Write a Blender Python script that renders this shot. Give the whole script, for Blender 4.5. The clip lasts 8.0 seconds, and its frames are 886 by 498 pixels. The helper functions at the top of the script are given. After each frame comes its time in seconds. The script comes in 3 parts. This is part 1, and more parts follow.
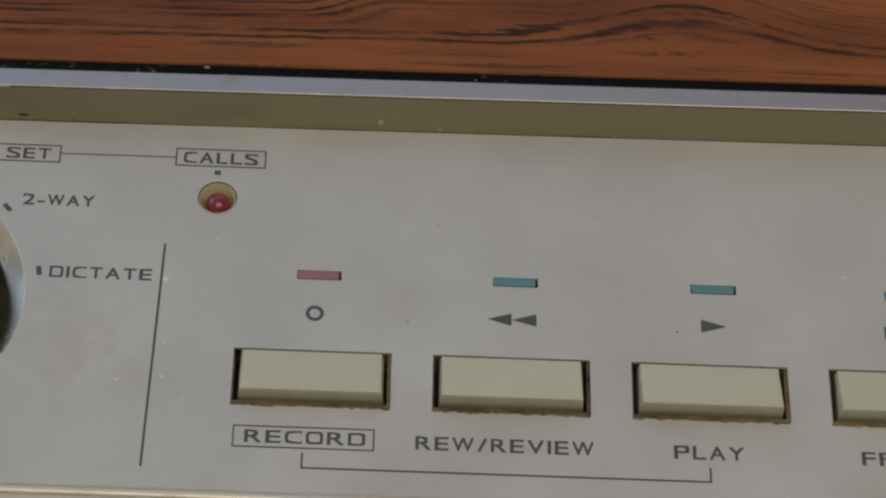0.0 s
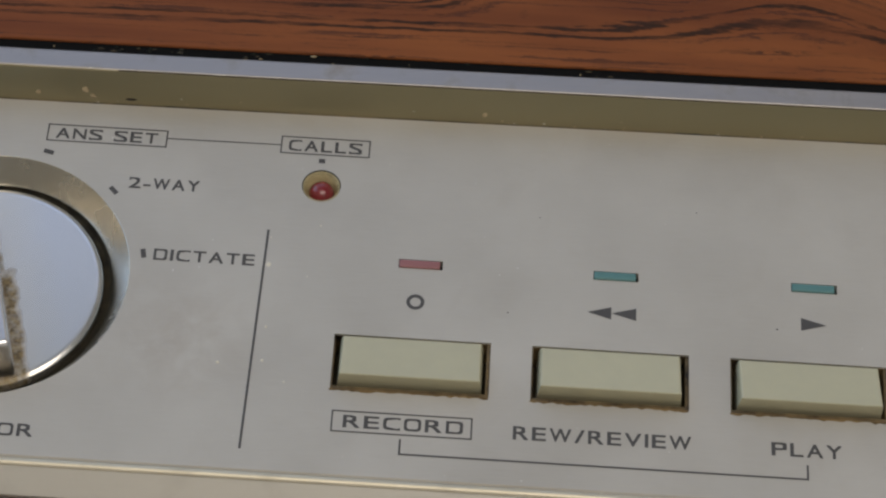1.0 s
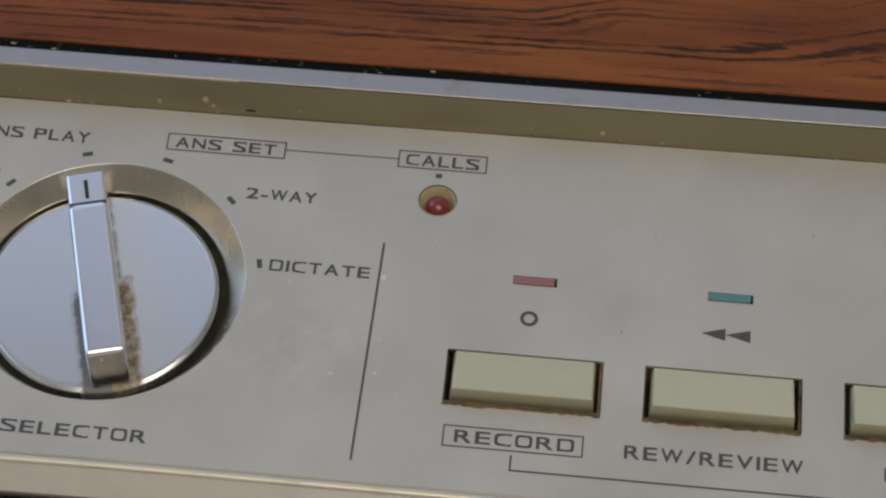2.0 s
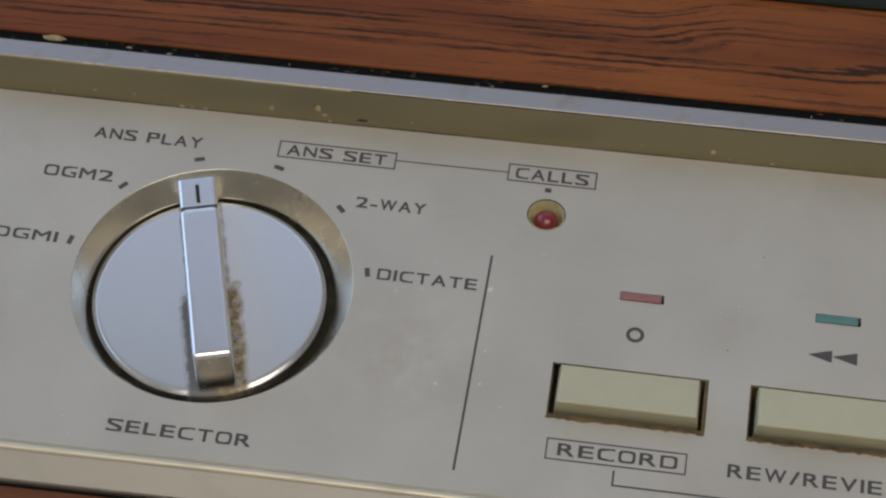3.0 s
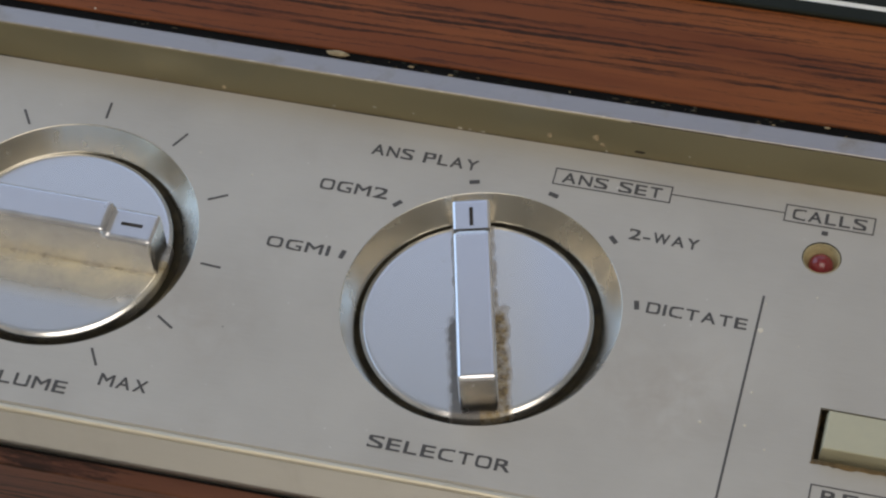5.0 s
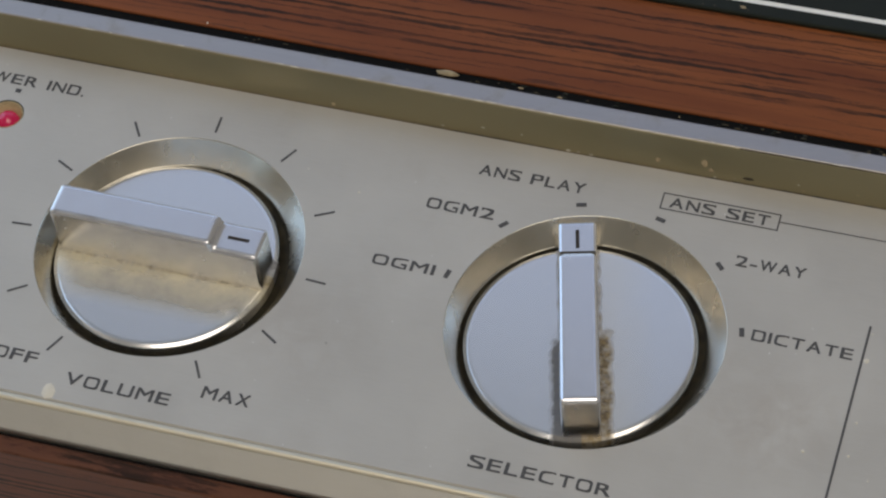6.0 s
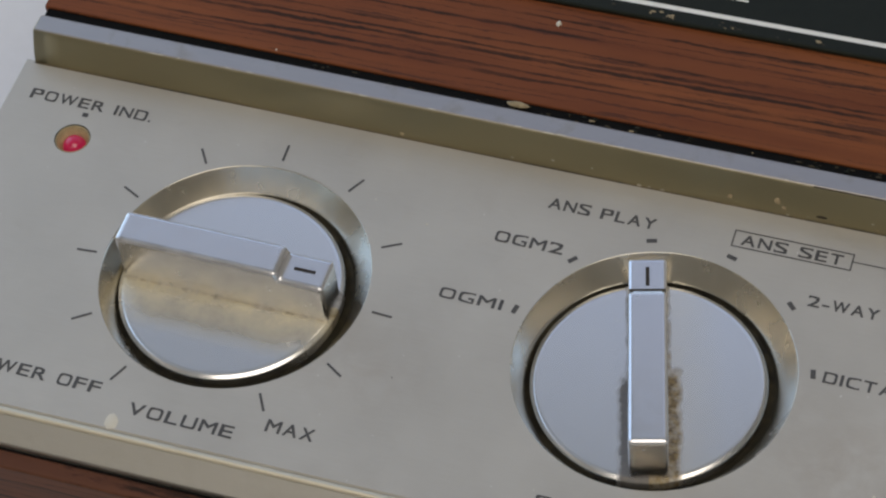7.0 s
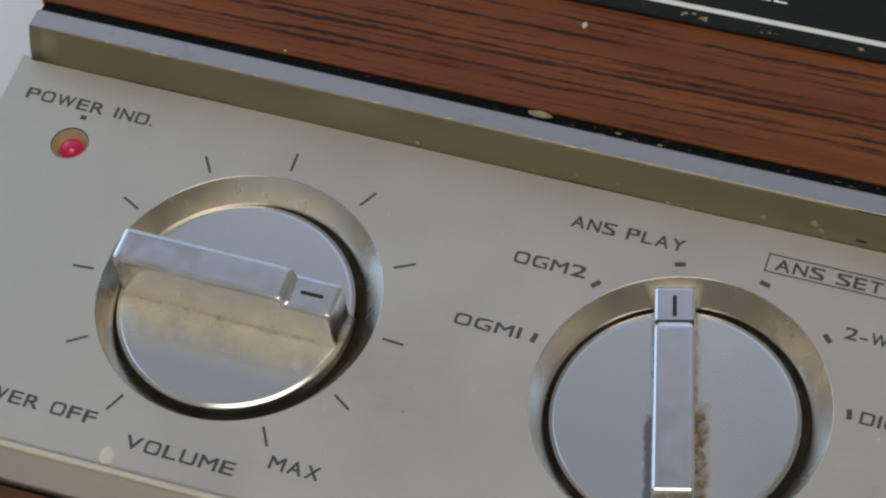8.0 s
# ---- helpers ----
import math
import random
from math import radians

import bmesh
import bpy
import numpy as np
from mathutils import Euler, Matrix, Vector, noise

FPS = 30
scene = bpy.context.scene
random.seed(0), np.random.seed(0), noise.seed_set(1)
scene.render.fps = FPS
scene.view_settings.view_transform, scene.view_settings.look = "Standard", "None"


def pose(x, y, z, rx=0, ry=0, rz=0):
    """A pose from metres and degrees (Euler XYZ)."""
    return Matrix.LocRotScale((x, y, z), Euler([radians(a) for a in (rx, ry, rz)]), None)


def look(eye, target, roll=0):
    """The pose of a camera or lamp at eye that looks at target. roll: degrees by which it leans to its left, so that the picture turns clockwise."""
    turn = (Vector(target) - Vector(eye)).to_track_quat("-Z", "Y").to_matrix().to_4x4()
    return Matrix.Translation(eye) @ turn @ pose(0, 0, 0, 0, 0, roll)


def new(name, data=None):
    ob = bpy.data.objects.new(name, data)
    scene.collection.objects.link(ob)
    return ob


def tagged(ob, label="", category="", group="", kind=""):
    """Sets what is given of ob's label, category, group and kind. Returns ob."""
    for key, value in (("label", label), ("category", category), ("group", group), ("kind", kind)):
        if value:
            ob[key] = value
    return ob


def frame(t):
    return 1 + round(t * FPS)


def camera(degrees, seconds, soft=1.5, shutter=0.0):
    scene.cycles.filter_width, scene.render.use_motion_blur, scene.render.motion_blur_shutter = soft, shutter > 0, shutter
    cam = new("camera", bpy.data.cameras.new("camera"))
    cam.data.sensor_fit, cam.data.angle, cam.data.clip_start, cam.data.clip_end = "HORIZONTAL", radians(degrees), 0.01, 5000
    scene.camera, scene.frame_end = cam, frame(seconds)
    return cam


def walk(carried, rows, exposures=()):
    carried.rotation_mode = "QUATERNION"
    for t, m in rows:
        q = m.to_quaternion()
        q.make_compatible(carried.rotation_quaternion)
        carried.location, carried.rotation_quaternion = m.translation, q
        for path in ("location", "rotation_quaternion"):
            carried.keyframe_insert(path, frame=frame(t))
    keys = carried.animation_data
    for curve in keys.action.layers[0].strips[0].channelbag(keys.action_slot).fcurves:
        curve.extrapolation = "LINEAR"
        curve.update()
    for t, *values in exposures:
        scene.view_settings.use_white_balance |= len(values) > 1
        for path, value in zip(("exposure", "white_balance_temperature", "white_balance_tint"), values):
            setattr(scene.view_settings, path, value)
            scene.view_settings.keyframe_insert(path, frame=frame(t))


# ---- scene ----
from mathutils.geometry import delaunay_2d_cdt

cam = camera(20.00, 8.0, soft=2.3)
PATH = [
    (0, pose(0.05399, -0.14971, 0.23783, 33.618, -2.632, 0.844)),
    (0.5, pose(0.05323, -0.15090, 0.23751, 33.629, -2.239, 1.871)),
    (1, pose(0.05265, -0.15314, 0.23689, 33.998, -1.715, 3.095)),
    (1.5, pose(0.05240, -0.15297, 0.23673, 34.314, -1.061, 4.490)),
    (1.7, pose(0.05210, -0.15314, 0.23702, 34.275, -0.816, 4.881)),
    (2.8, pose(0.05043, -0.15535, 0.23642, 34.973, 0.224, 7.635)),
    (3, pose(0.04986, -0.15570, 0.23636, 35.029, 0.304, 8.055)),
    (3.5, pose(0.04926, -0.15605, 0.23587, 35.176, 0.850, 9.450)),
    (4, pose(0.04775, -0.15602, 0.23546, 35.330, 1.251, 10.741)),
    (4.5, pose(0.04676, -0.15545, 0.23505, 35.632, 1.835, 12.206)),
    (4.7, pose(0.04722, -0.15559, 0.23475, 35.786, 2.332, 13.075)),
    (5.8, pose(0.04623, -0.15604, 0.23468, 36.487, 3.618, 16.031)),
    (6, pose(0.04613, -0.15615, 0.23433, 36.672, 3.823, 16.606)),
    (6.5, pose(0.04477, -0.15558, 0.23462, 36.971, 4.253, 17.877)),
    (7, pose(0.04312, -0.15158, 0.23447, 36.715, 4.282, 18.085)),
    (7.5, pose(0.04056, -0.14031, 0.23318, 35.671, 4.422, 18.440)),
    (8, pose(0.03819, -0.12841, 0.23095, 33.778, 4.812, 18.979)),
]
walk(cam, PATH, exposures=((0.0, -0.04), (0.4, 0.05), (3.5, 0.0), (6.0, -0.01), (6.5, -0.04), (8.0, -0.09)))

MM = 0.001

# ---- world and light ----
world = bpy.data.worlds.new("sky_world")
scene.world = world
world.use_nodes = True
wn = world.node_tree.nodes
sky = wn.new("ShaderNodeTexSky")
sky.sky_type = "NISHITA"
sky.sun_disc = False
sky.sun_elevation, sky.sun_rotation = radians(38), radians(150)
wn["Background"].inputs["Strength"].default_value = 0.10
world.node_tree.links.new(sky.outputs["Color"], wn["Background"].inputs["Color"])


def area_lamp(name, eye, target, width, height, watts, colour):
    data = bpy.data.lights.new(name, "AREA")
    data.shape, data.size, data.size_y, data.energy, data.color = "RECTANGLE", width, height, watts, colour
    ob = new(name, data)
    ob.matrix_world = look(eye, target)
    return ob


# daylight in the roof window, the rear window and the side window
area_lamp("roof_window_light", (0.45, -0.70, 1.86), (0.45, -0.70, 0.0), 1.5, 1.2, 14.7, (1.0, 0.885, 0.715))
area_lamp("window_light_rear", (-0.30, 0.99, 0.86), (-0.30, 0.0, 0.86), 1.2, 1.5, 2.3, (0.80, 0.85, 1.0))
area_lamp("window_light_side", (-0.94, 0.50, 0.72), (0.0, 0.50, 0.72), 1.0, 1.4, 4.9, (0.60, 0.77, 1.0))


# ---- materials ----
class Graph:
    """A small helper that chains shader nodes."""

    def __init__(self, name):
        self.mat = bpy.data.materials.new(name)
        self.mat.use_nodes = True
        self.tree = self.mat.node_tree
        self.bsdf = self.tree.nodes["Principled BSDF"]

    def node(self, kind, **props):
        n = self.tree.nodes.new(kind)
        for key, value in props.items():
            setattr(n, key, value)
        return n

    def link(self, a, b):
        self.tree.links.new(a, b)

    def put(self, socket, value):
        if isinstance(value, bpy.types.NodeSocket):
            self.link(value, socket)
        else:
            socket.default_value = value

    def math(self, op, a, b=0.0, c=0.0, clamp=False):
        n = self.node("ShaderNodeMath", operation=op, use_clamp=clamp)
        for s, v in zip(n.inputs, (a, b, c)):
            self.put(s, v)
        return n.outputs[0]

    def coords(self, scale=(1, 1, 1), shift=(0, 0, 0)):
        t = self.node("ShaderNodeTexCoord")
        m = self.node("ShaderNodeMapping")
        self.link(t.outputs["Object"], m.inputs["Vector"])
        m.inputs["Scale"].default_value = scale
        m.inputs["Location"].default_value = shift
        return m.outputs["Vector"]

    def noise(self, vec, scale=1.0, detail=3.0, rough=0.55, distort=0.0):
        n = self.node("ShaderNodeTexNoise")
        self.link(vec, n.inputs["Vector"])
        n.inputs["Scale"].default_value, n.inputs["Detail"].default_value = scale, detail
        n.inputs["Roughness"].default_value, n.inputs["Distortion"].default_value = rough, distort
        return n.outputs["Fac"]

    def ramp(self, fac, stops):
        n = self.node("ShaderNodeValToRGB")
        self.put(n.inputs["Fac"], fac)
        e = n.color_ramp.elements
        e.remove(e[1])
        e[0].position, e[0].color = stops[0][0], (*stops[0][1], 1)
        for p, c in stops[1:]:
            e.new(p).color = (*c, 1)
        return n.outputs["Color"]

    def level(self, fac, lo, hi, a=0.0, b=1.0):
        n = self.node("ShaderNodeMapRange")
        self.put(n.inputs["Value"], fac)
        for key, v in (("From Min", lo), ("From Max", hi), ("To Min", a), ("To Max", b)):
            n.inputs[key].default_value = v
        return n.outputs["Result"]

    def mix(self, fac, a, b, blend="MIX"):
        n = self.node("ShaderNodeMix", data_type="RGBA", blend_type=blend)
        self.put(n.inputs[0], fac)
        for s, v in ((n.inputs[6], a), (n.inputs[7], b)):
            self.put(s, (*v, 1) if isinstance(v, tuple) and len(v) == 3 else v)
        return n.outputs[2]

    def bump(self, height, strength, distance):
        n = self.node("ShaderNodeBump")
        self.link(height, n.inputs["Height"])
        n.inputs["Strength"].default_value, n.inputs["Distance"].default_value = strength, distance
        self.link(n.outputs["Normal"], self.bsdf.inputs["Normal"])

    def surface(self, colour, rough, metal=0.0, **more):
        self.put(self.bsdf.inputs["Base Color"], (*colour, 1) if isinstance(colour, tuple) else colour)
        self.put(self.bsdf.inputs["Roughness"], rough)
        self.put(self.bsdf.inputs["Metallic"], metal)
        for key, v in more.items():
            self.put(self.bsdf.inputs[key.replace("_", " ")], v)
        return self.mat


def plain(name, colour, rough, metal=0.0, grain=900.0, spread=0.08, **more):
    g = Graph(name)
    v = g.coords()
    a = g.noise(v, grain, 4)
    b = g.noise(v, grain / 12, 3)
    dark = tuple(max(0.0, c * (1 - spread)) for c in colour)
    light = tuple(min(1, c * (1 + spread)) for c in colour)
    f = g.math("ADD", g.math("MULTIPLY", a, 0.5), g.math("MULTIPLY", b, 0.5))
    col = g.mix(g.level(f, 0.35, 0.65), dark, light)
    g.surface(col, g.level(a, 0.3, 0.7, rough - 0.05, rough + 0.07), metal, **more)
    return g.mat


def panel_material():
    g = Graph("satin_champagne_panel")
    v = g.coords()
    streak = g.noise(g.coords((250, 9000, 4000)), 1.0, 3, 0.6)
    speck = g.noise(v, 6500, 3, 0.6)
    cloud = g.noise(v, 55, 4, 0.55)
    smudge = g.level(g.noise(v, 95, 5, 0.6, 0.6), 0.56, 0.78)
    base = g.mix(g.level(cloud, 0.3, 0.7), (0.52, 0.49, 0.44), (0.60, 0.575, 0.53))
    base = g.mix(g.math("MULTIPLY", g.level(streak, 0.35, 0.65), 0.18), base, (0.66, 0.64, 0.60))
    base = g.mix(g.math("MULTIPLY", smudge, 0.16), base, (0.40, 0.35, 0.29))
    base = g.mix(g.level(speck, 0.72, 0.80, 0, 0.35), base, (0.24, 0.21, 0.18))
    dust = g.level(g.noise(g.coords((1, 1, 1), (0.3, 0.1, 0)), 1500, 1), 0.79, 0.82)
    base = g.mix(dust, base, (0.80, 0.79, 0.76))
    for cx, cy, size, amount in ((0.0225, -0.007, 0.006, 0.30), (-0.031, -0.008, 0.006, 0.22)):
        s = g.node("ShaderNodeVectorMath", operation="DISTANCE")
        g.link(v, s.inputs[0])
        s.inputs[1].default_value = (cx, cy, 0)
        blot = g.math("MULTIPLY", g.level(s.outputs["Value"], 0.0, size * 1.7, 1.0, 0.0), g.level(g.noise(v, 260, 5, 0.6, 0.5), 0.36, 0.62))
        base = g.mix(g.math("MULTIPLY", blot, amount, clamp=True), base, (0.34, 0.27, 0.21))
    g.surface(base, g.level(cloud, 0.3, 0.7, 0.46, 0.60), 0.45)
    g.bump(g.math("ADD", streak, speck), 0.10, 0.00004)
    return g.mat


def metal_material(name, colour, rough, brush=(200, 9000, 9000), grime=0.25, dirt=(0.16, 0.12, 0.06), relief=0.04):
    g = Graph(name)
    v = g.coords()
    line = g.noise(g.coords(brush), 1.0, 3, 0.6)
    stain = g.level(g.noise(v, 160, 5, 0.62, 0.4), 0.55, 0.80)
    tint = g.mix(g.level(line, 0.3, 0.7), tuple(c * 0.94 for c in colour), colour)
    tint = g.mix(g.math("MULTIPLY", stain, grime), tint, dirt)
    g.surface(tint, g.math("ADD", g.level(line, 0.3, 0.7, rough - 0.04, rough + 0.06), g.math("MULTIPLY", stain, 0.4 * grime)),
              g.math("SUBTRACT", 1.0, g.math("MULTIPLY", stain, grime)))
    g.bump(line, relief, 0.00003)
    return g.mat


def disc_material(name, seed, caked, sheen_amount):
    """Spun aluminium with grime packed along both sides of the grip."""
    g = Graph(name)
    t = g.node("ShaderNodeTexCoord")
    s = g.node("ShaderNodeSeparateXYZ")
    g.link(t.outputs["Object"], s.inputs[0])
    x, y = s.outputs["X"], s.outputs["Y"]
    r = g.math("SQRT", g.math("ADD", g.math("MULTIPLY", x, x), g.math("MULTIPLY", y, y)))
    c = g.node("ShaderNodeCombineXYZ")
    g.put(c.inputs[0], g.math("MULTIPLY", r, 9000.0))
    ring = g.noise(c.outputs[0], 1.0, 3, 0.6)
    v = g.coords()
    side = g.math("ABSOLUTE", x)
    w = g.coords((1, 1, 1), (seed, seed * 0.7, 0))
    wobble = g.math("MULTIPLY", g.math("SUBTRACT", g.noise(w, 520, 6, 0.7), 0.5), 0.0020)
    strip = g.level(g.math("ADD", side, wobble), 0.0031, 0.0039, 1.0, 0.0)
    right = g.math("GREATER_THAN", x, 0.0)
    lower = g.level(g.math("ADD", y, g.math("MULTIPLY", wobble, 2.0)), 0.0005, 0.0016, 1.0, 0.0)
    rub = g.level(g.noise(w, 620, 5, 0.7), 0.28, 0.56, 0.45, 1.0)
    thick = g.math("MULTIPLY", g.math("MULTIPLY", strip, right), g.math("MULTIPLY", lower, rub))
    seam = g.math("MULTIPLY", g.level(g.math("ADD", side, g.math("MULTIPLY", wobble, 0.6)), 0.0023, 0.0027, 1.0, 0.0), g.level(g.noise(w, 650, 6, 0.72), 0.30, 0.66))
    edge = g.math("MULTIPLY", g.level(g.math("ADD", side, g.math("MULTIPLY", wobble, 0.9)), 0.0030, 0.0037, 1.0, 0.0), g.level(g.math("ADD", y, g.math("MULTIPLY", wobble, 3.0)), -0.0005, 0.0015, 1.0, 0.0))
    edge = g.math("MULTIPLY", g.math("MULTIPLY", edge, g.math("SUBTRACT", 1.0, right)), caked)
    seam = g.math("MAXIMUM", seam, edge)
    grime = g.math("MAXIMUM", g.math("MULTIPLY", thick, caked), g.math("MULTIPLY", seam, 0.85))
    fleck = g.level(g.noise(w, 1300, 3), 0.70, 0.75, 0, 0.7)
    grime = g.math("MAXIMUM", grime, g.math("MULTIPLY", fleck, g.level(side, 0.0028, 0.0058, 1, 0)))
    # yellowing on one side, coloured bright to carry the grip's warm reflection
    film_and_sheen = g.math("MULTIPLY", g.math("MULTIPLY", g.level(side, 0.0030, 0.0088, 1.0, 0.0), right), g.level(g.noise(w, 260, 6, 0.62), 0.20, 0.60, sheen_amount * 0.45, sheen_amount), clamp=True)
    col = g.mix(g.level(ring, 0.3, 0.7), (0.85, 0.85, 0.865), (0.885, 0.885, 0.895))
    col = g.mix(film_and_sheen, col, (0.86, 0.79, 0.59))
    ochre = g.mix(g.level(g.noise(v, 1400, 4), 0.35, 0.65), (0.10, 0.068, 0.03), (0.34, 0.25, 0.11))
    soot = g.mix(g.level(g.noise(v, 1400, 4), 0.35, 0.65), (0.010, 0.008, 0.005), (0.06, 0.042, 0.022))
    dirt = g.mix(right, soot, ochre)
    col = g.mix(grime, col, dirt)
    g.surface(col, g.math("ADD", g.level(ring, 0.3, 0.7, 0.20, 0.235), g.math("MULTIPLY", grime, 0.4)),
              g.math("SUBTRACT", 1.0, g.math("MAXIMUM", g.math("MULTIPLY", grime, 0.9), g.math("MULTIPLY", film_and_sheen, 0.8))))
    g.bump(ring, 0.02, 0.00002)
    return g.mat


def wood_material(name, front=False):
    """Rosewood veneer: long dark veins that swell round a knot near one end."""
    g = Graph(name)
    t = g.node("ShaderNodeTexCoord")
    s = g.node("ShaderNodeSeparateXYZ")
    g.link(t.outputs["Object"], s.inputs[0])
    x = g.math("MULTIPLY", s.outputs["X"], 1000.0)
    y = g.math("MULTIPLY", s.outputs["Z" if front else "Y"], 1000.0)
    wob = g.math("SUBTRACT", g.noise(g.coords((22, 110, 110)), 1.0, 3, 0.5), 0.5)
    fray = g.math("SUBTRACT", g.noise(g.coords((160, 1300, 1300)), 1.0, 4, 0.6), 0.5)
    nick = g.math("SUBTRACT", g.noise(g.coords((520, 2600, 2600), (1, 2, 3)), 1.0, 4, 0.65), 0.5)
    rise = g.node("ShaderNodeMapRange", interpolation_type="SMOOTHSTEP")
    fall = g.node("ShaderNodeMapRange", interpolation_type="SMOOTHSTEP")
    for n, lo, hi, a, c in ((rise, 44.0, 57.0, 0.0, 1.0), (fall, 68.0, 84.0, 1.0, 0.0)):
        g.put(n.inputs["Value"], x)
        for key, v in (("From Min", lo), ("From Max", hi), ("To Min", a), ("To Max", c)):
            n.inputs[key].default_value = v
    lift = g.math("MULTIPLY", rise.outputs["Result"], fall.outputs["Result"])
    y = g.math("SUBTRACT", y, g.math("MULTIPLY", g.math("MULTIPLY", lift, 2.6), g.level(y, 36.8, 39.8)))
    d = g.math("DIVIDE", g.math("SUBTRACT", x, 91.0), 12.5)
    k = g.math("EXPONENT", g.math("MULTIPLY", g.math("MULTIPLY", d, d), -1.0))
    inner = g.math("DIVIDE", g.math("MULTIPLY_ADD", k, 75.5, y), g.math("MULTIPLY_ADD", k, 2.25, 1.0))
    outer = g.math("SUBTRACT", y, g.math("MULTIPLY", k, 6.0))
    swell = g.math("MAXIMUM", inner, outer)
    above = g.math("GREATER_THAN", y, 33.55)
    y0 = g.math("ADD", g.math("MULTIPLY", swell, above), g.math("MULTIPLY", y, g.math("SUBTRACT", 1.0, above)))
    lean = g.level(x, -80, 60, -2.0, 1.1)
    y0 = g.math("SUBTRACT", y0, lean)
    y0 = g.math("ADD", y0, g.math("ADD", g.math("MULTIPLY", wob, 1.3), g.math("ADD", g.math("MULTIPLY", fray, 0.80), g.math("MULTIPLY", nick, 0.55))))
    if front:
        y0 = g.math("ADD", y0, 46.0)
    veins = ((32.9, 0.16, 0.5), (34.35, 0.26, 0.9), (35.4, 0.26, 1.0), (36.5, 0.10, 0.6), (37.5, 0.30, 1.0), (38.4, 0.22, 1.0), (39.6, 0.26, 0.8),
             (42.1, 0.22, 0.9), (43.3, 0.14, 0.6), (44.4, 0.26, 0.8))
    stops = [(0.0, (0, 0, 0))]
    for p, w, a in veins:
        for q, lum in ((p - w * 1.7, 0.0), (p, a), (p + w * 1.7, 0.0)):
            stops.append(((q - 28) / 20, (lum, lum, lum)))
    sparse = g.math("MULTIPLY", g.level(x, 48, 66, 0.0, 0.7), g.level(y0, 35.9, 36.3))
    vein = g.level(g.ramp(g.math("DIVIDE", g.math("SUBTRACT", y0, 28.0), 20.0), stops), 0.34, 0.66)
    comb = g.node("ShaderNodeCombineXYZ")
    g.put(comb.inputs[0], g.math("MULTIPLY", x, 0.035))
    g.put(comb.inputs[1], g.math("MULTIPLY", y0, 2.3))
    thin = g.level(g.noise(comb.outputs[0], 1.0, 5, 0.62), 0.56, 0.61)
    comb2 = g.node("ShaderNodeCombineXYZ")
    g.put(comb2.inputs[0], g.math("MULTIPLY", x, 0.30))
    g.put(comb2.inputs[1], g.math("MULTIPLY", y0, 7.0))
    pore = g.level(g.noise(comb2.outputs[0], 1.0, 4, 0.65), 0.60, 0.74)
    broad = g.noise(g.coords((18, 160, 160), (2, 5, 1)), 1.0, 3)
    fade = g.level(g.noise(g.coords((70, 420, 420), (7, 0, 0)), 1.0, 5, 0.62), 0.36, 0.54, 0.15, 1.0)
    # front: same wood, with its weaker light put into darker, duller tones
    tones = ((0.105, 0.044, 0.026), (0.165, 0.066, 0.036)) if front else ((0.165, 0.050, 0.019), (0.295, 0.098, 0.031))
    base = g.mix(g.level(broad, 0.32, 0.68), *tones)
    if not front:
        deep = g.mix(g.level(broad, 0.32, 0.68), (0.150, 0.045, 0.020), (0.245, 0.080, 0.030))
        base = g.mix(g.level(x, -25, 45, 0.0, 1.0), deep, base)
    base = g.mix(g.math("MULTIPLY", pore, 0.55), base, (0.070, 0.028, 0.016))
    base = g.mix(g.math("MULTIPLY", thin, 0.68), base, (0.060, 0.026, 0.018))
    base = g.mix(g.math("MULTIPLY", g.math("MULTIPLY", vein, fade), g.math("SUBTRACT", 0.90, sparse)), base, (0.026, 0.015, 0.010))
    g.surface(base, g.level(broad, 0.3, 0.7, 0.38, 0.50), 0.0, Specular_IOR_Level=0.15)
    g.bump(g.math("ADD", pore, vein), 0.10, 0.00005)
    return g.mat


PANEL = panel_material()
LIP = metal_material("champagne_aluminium_lip", (0.355, 0.315, 0.20), 0.36, brush=(30, 150, 150), grime=0.04, relief=0.0)
CAP = metal_material("bare_silver_cap", (0.50, 0.465, 0.45), 0.40, brush=(120, 3500, 3500), grime=0.45)
TRIM = metal_material("satin_front_trim", (0.555, 0.535, 0.49), 0.48, grime=0.12)
# paler than the trim: the ridge's highlight is partly put into its colour
RIDGE = metal_material("pale_highlight_ridge", (0.80, 0.73, 0.58), 0.48, grime=0.22)
CUP = metal_material("dull_brass_cup", (0.63, 0.59, 0.495), 0.23, brush=(180, 180, 180), grime=0.30, relief=0.0)
DISC_SEL = disc_material("spun_aluminium_selector", 0.0, 0.95, 0.25)
DISC_VOL = disc_material("spun_aluminium_volume", 1.3, 0.25, 1.0)
GRIP = metal_material("bright_aluminium_grip", (0.86, 0.855, 0.885), 0.22, brush=(500, 500, 500), grime=0.02, relief=0.0)
WOOD = wood_material("rosewood_veneer")
WOOD_FRONT = wood_material("rosewood_shaded_front", True)
INK = plain("dark_grey_ink", (0.080, 0.078, 0.079), 0.6)
BLACK = plain("black_gap", (0.006, 0.006, 0.006), 0.8, Specular_IOR_Level=0.1)
WELL = plain("grimy_well", (0.045, 0.036, 0.020), 0.75, grain=1500, spread=0.8)
GAP_DIRT = plain("black_gap_grime", (0.024, 0.020, 0.011), 0.6, grain=900, spread=1.6)
LINER = plain("olive_liner", (0.115, 0.082, 0.040), 0.6, grain=700, spread=1.1)
CREAM = plain("aged_cream_plastic", (0.53, 0.50, 0.345), 0.36, grain=500, spread=0.035)
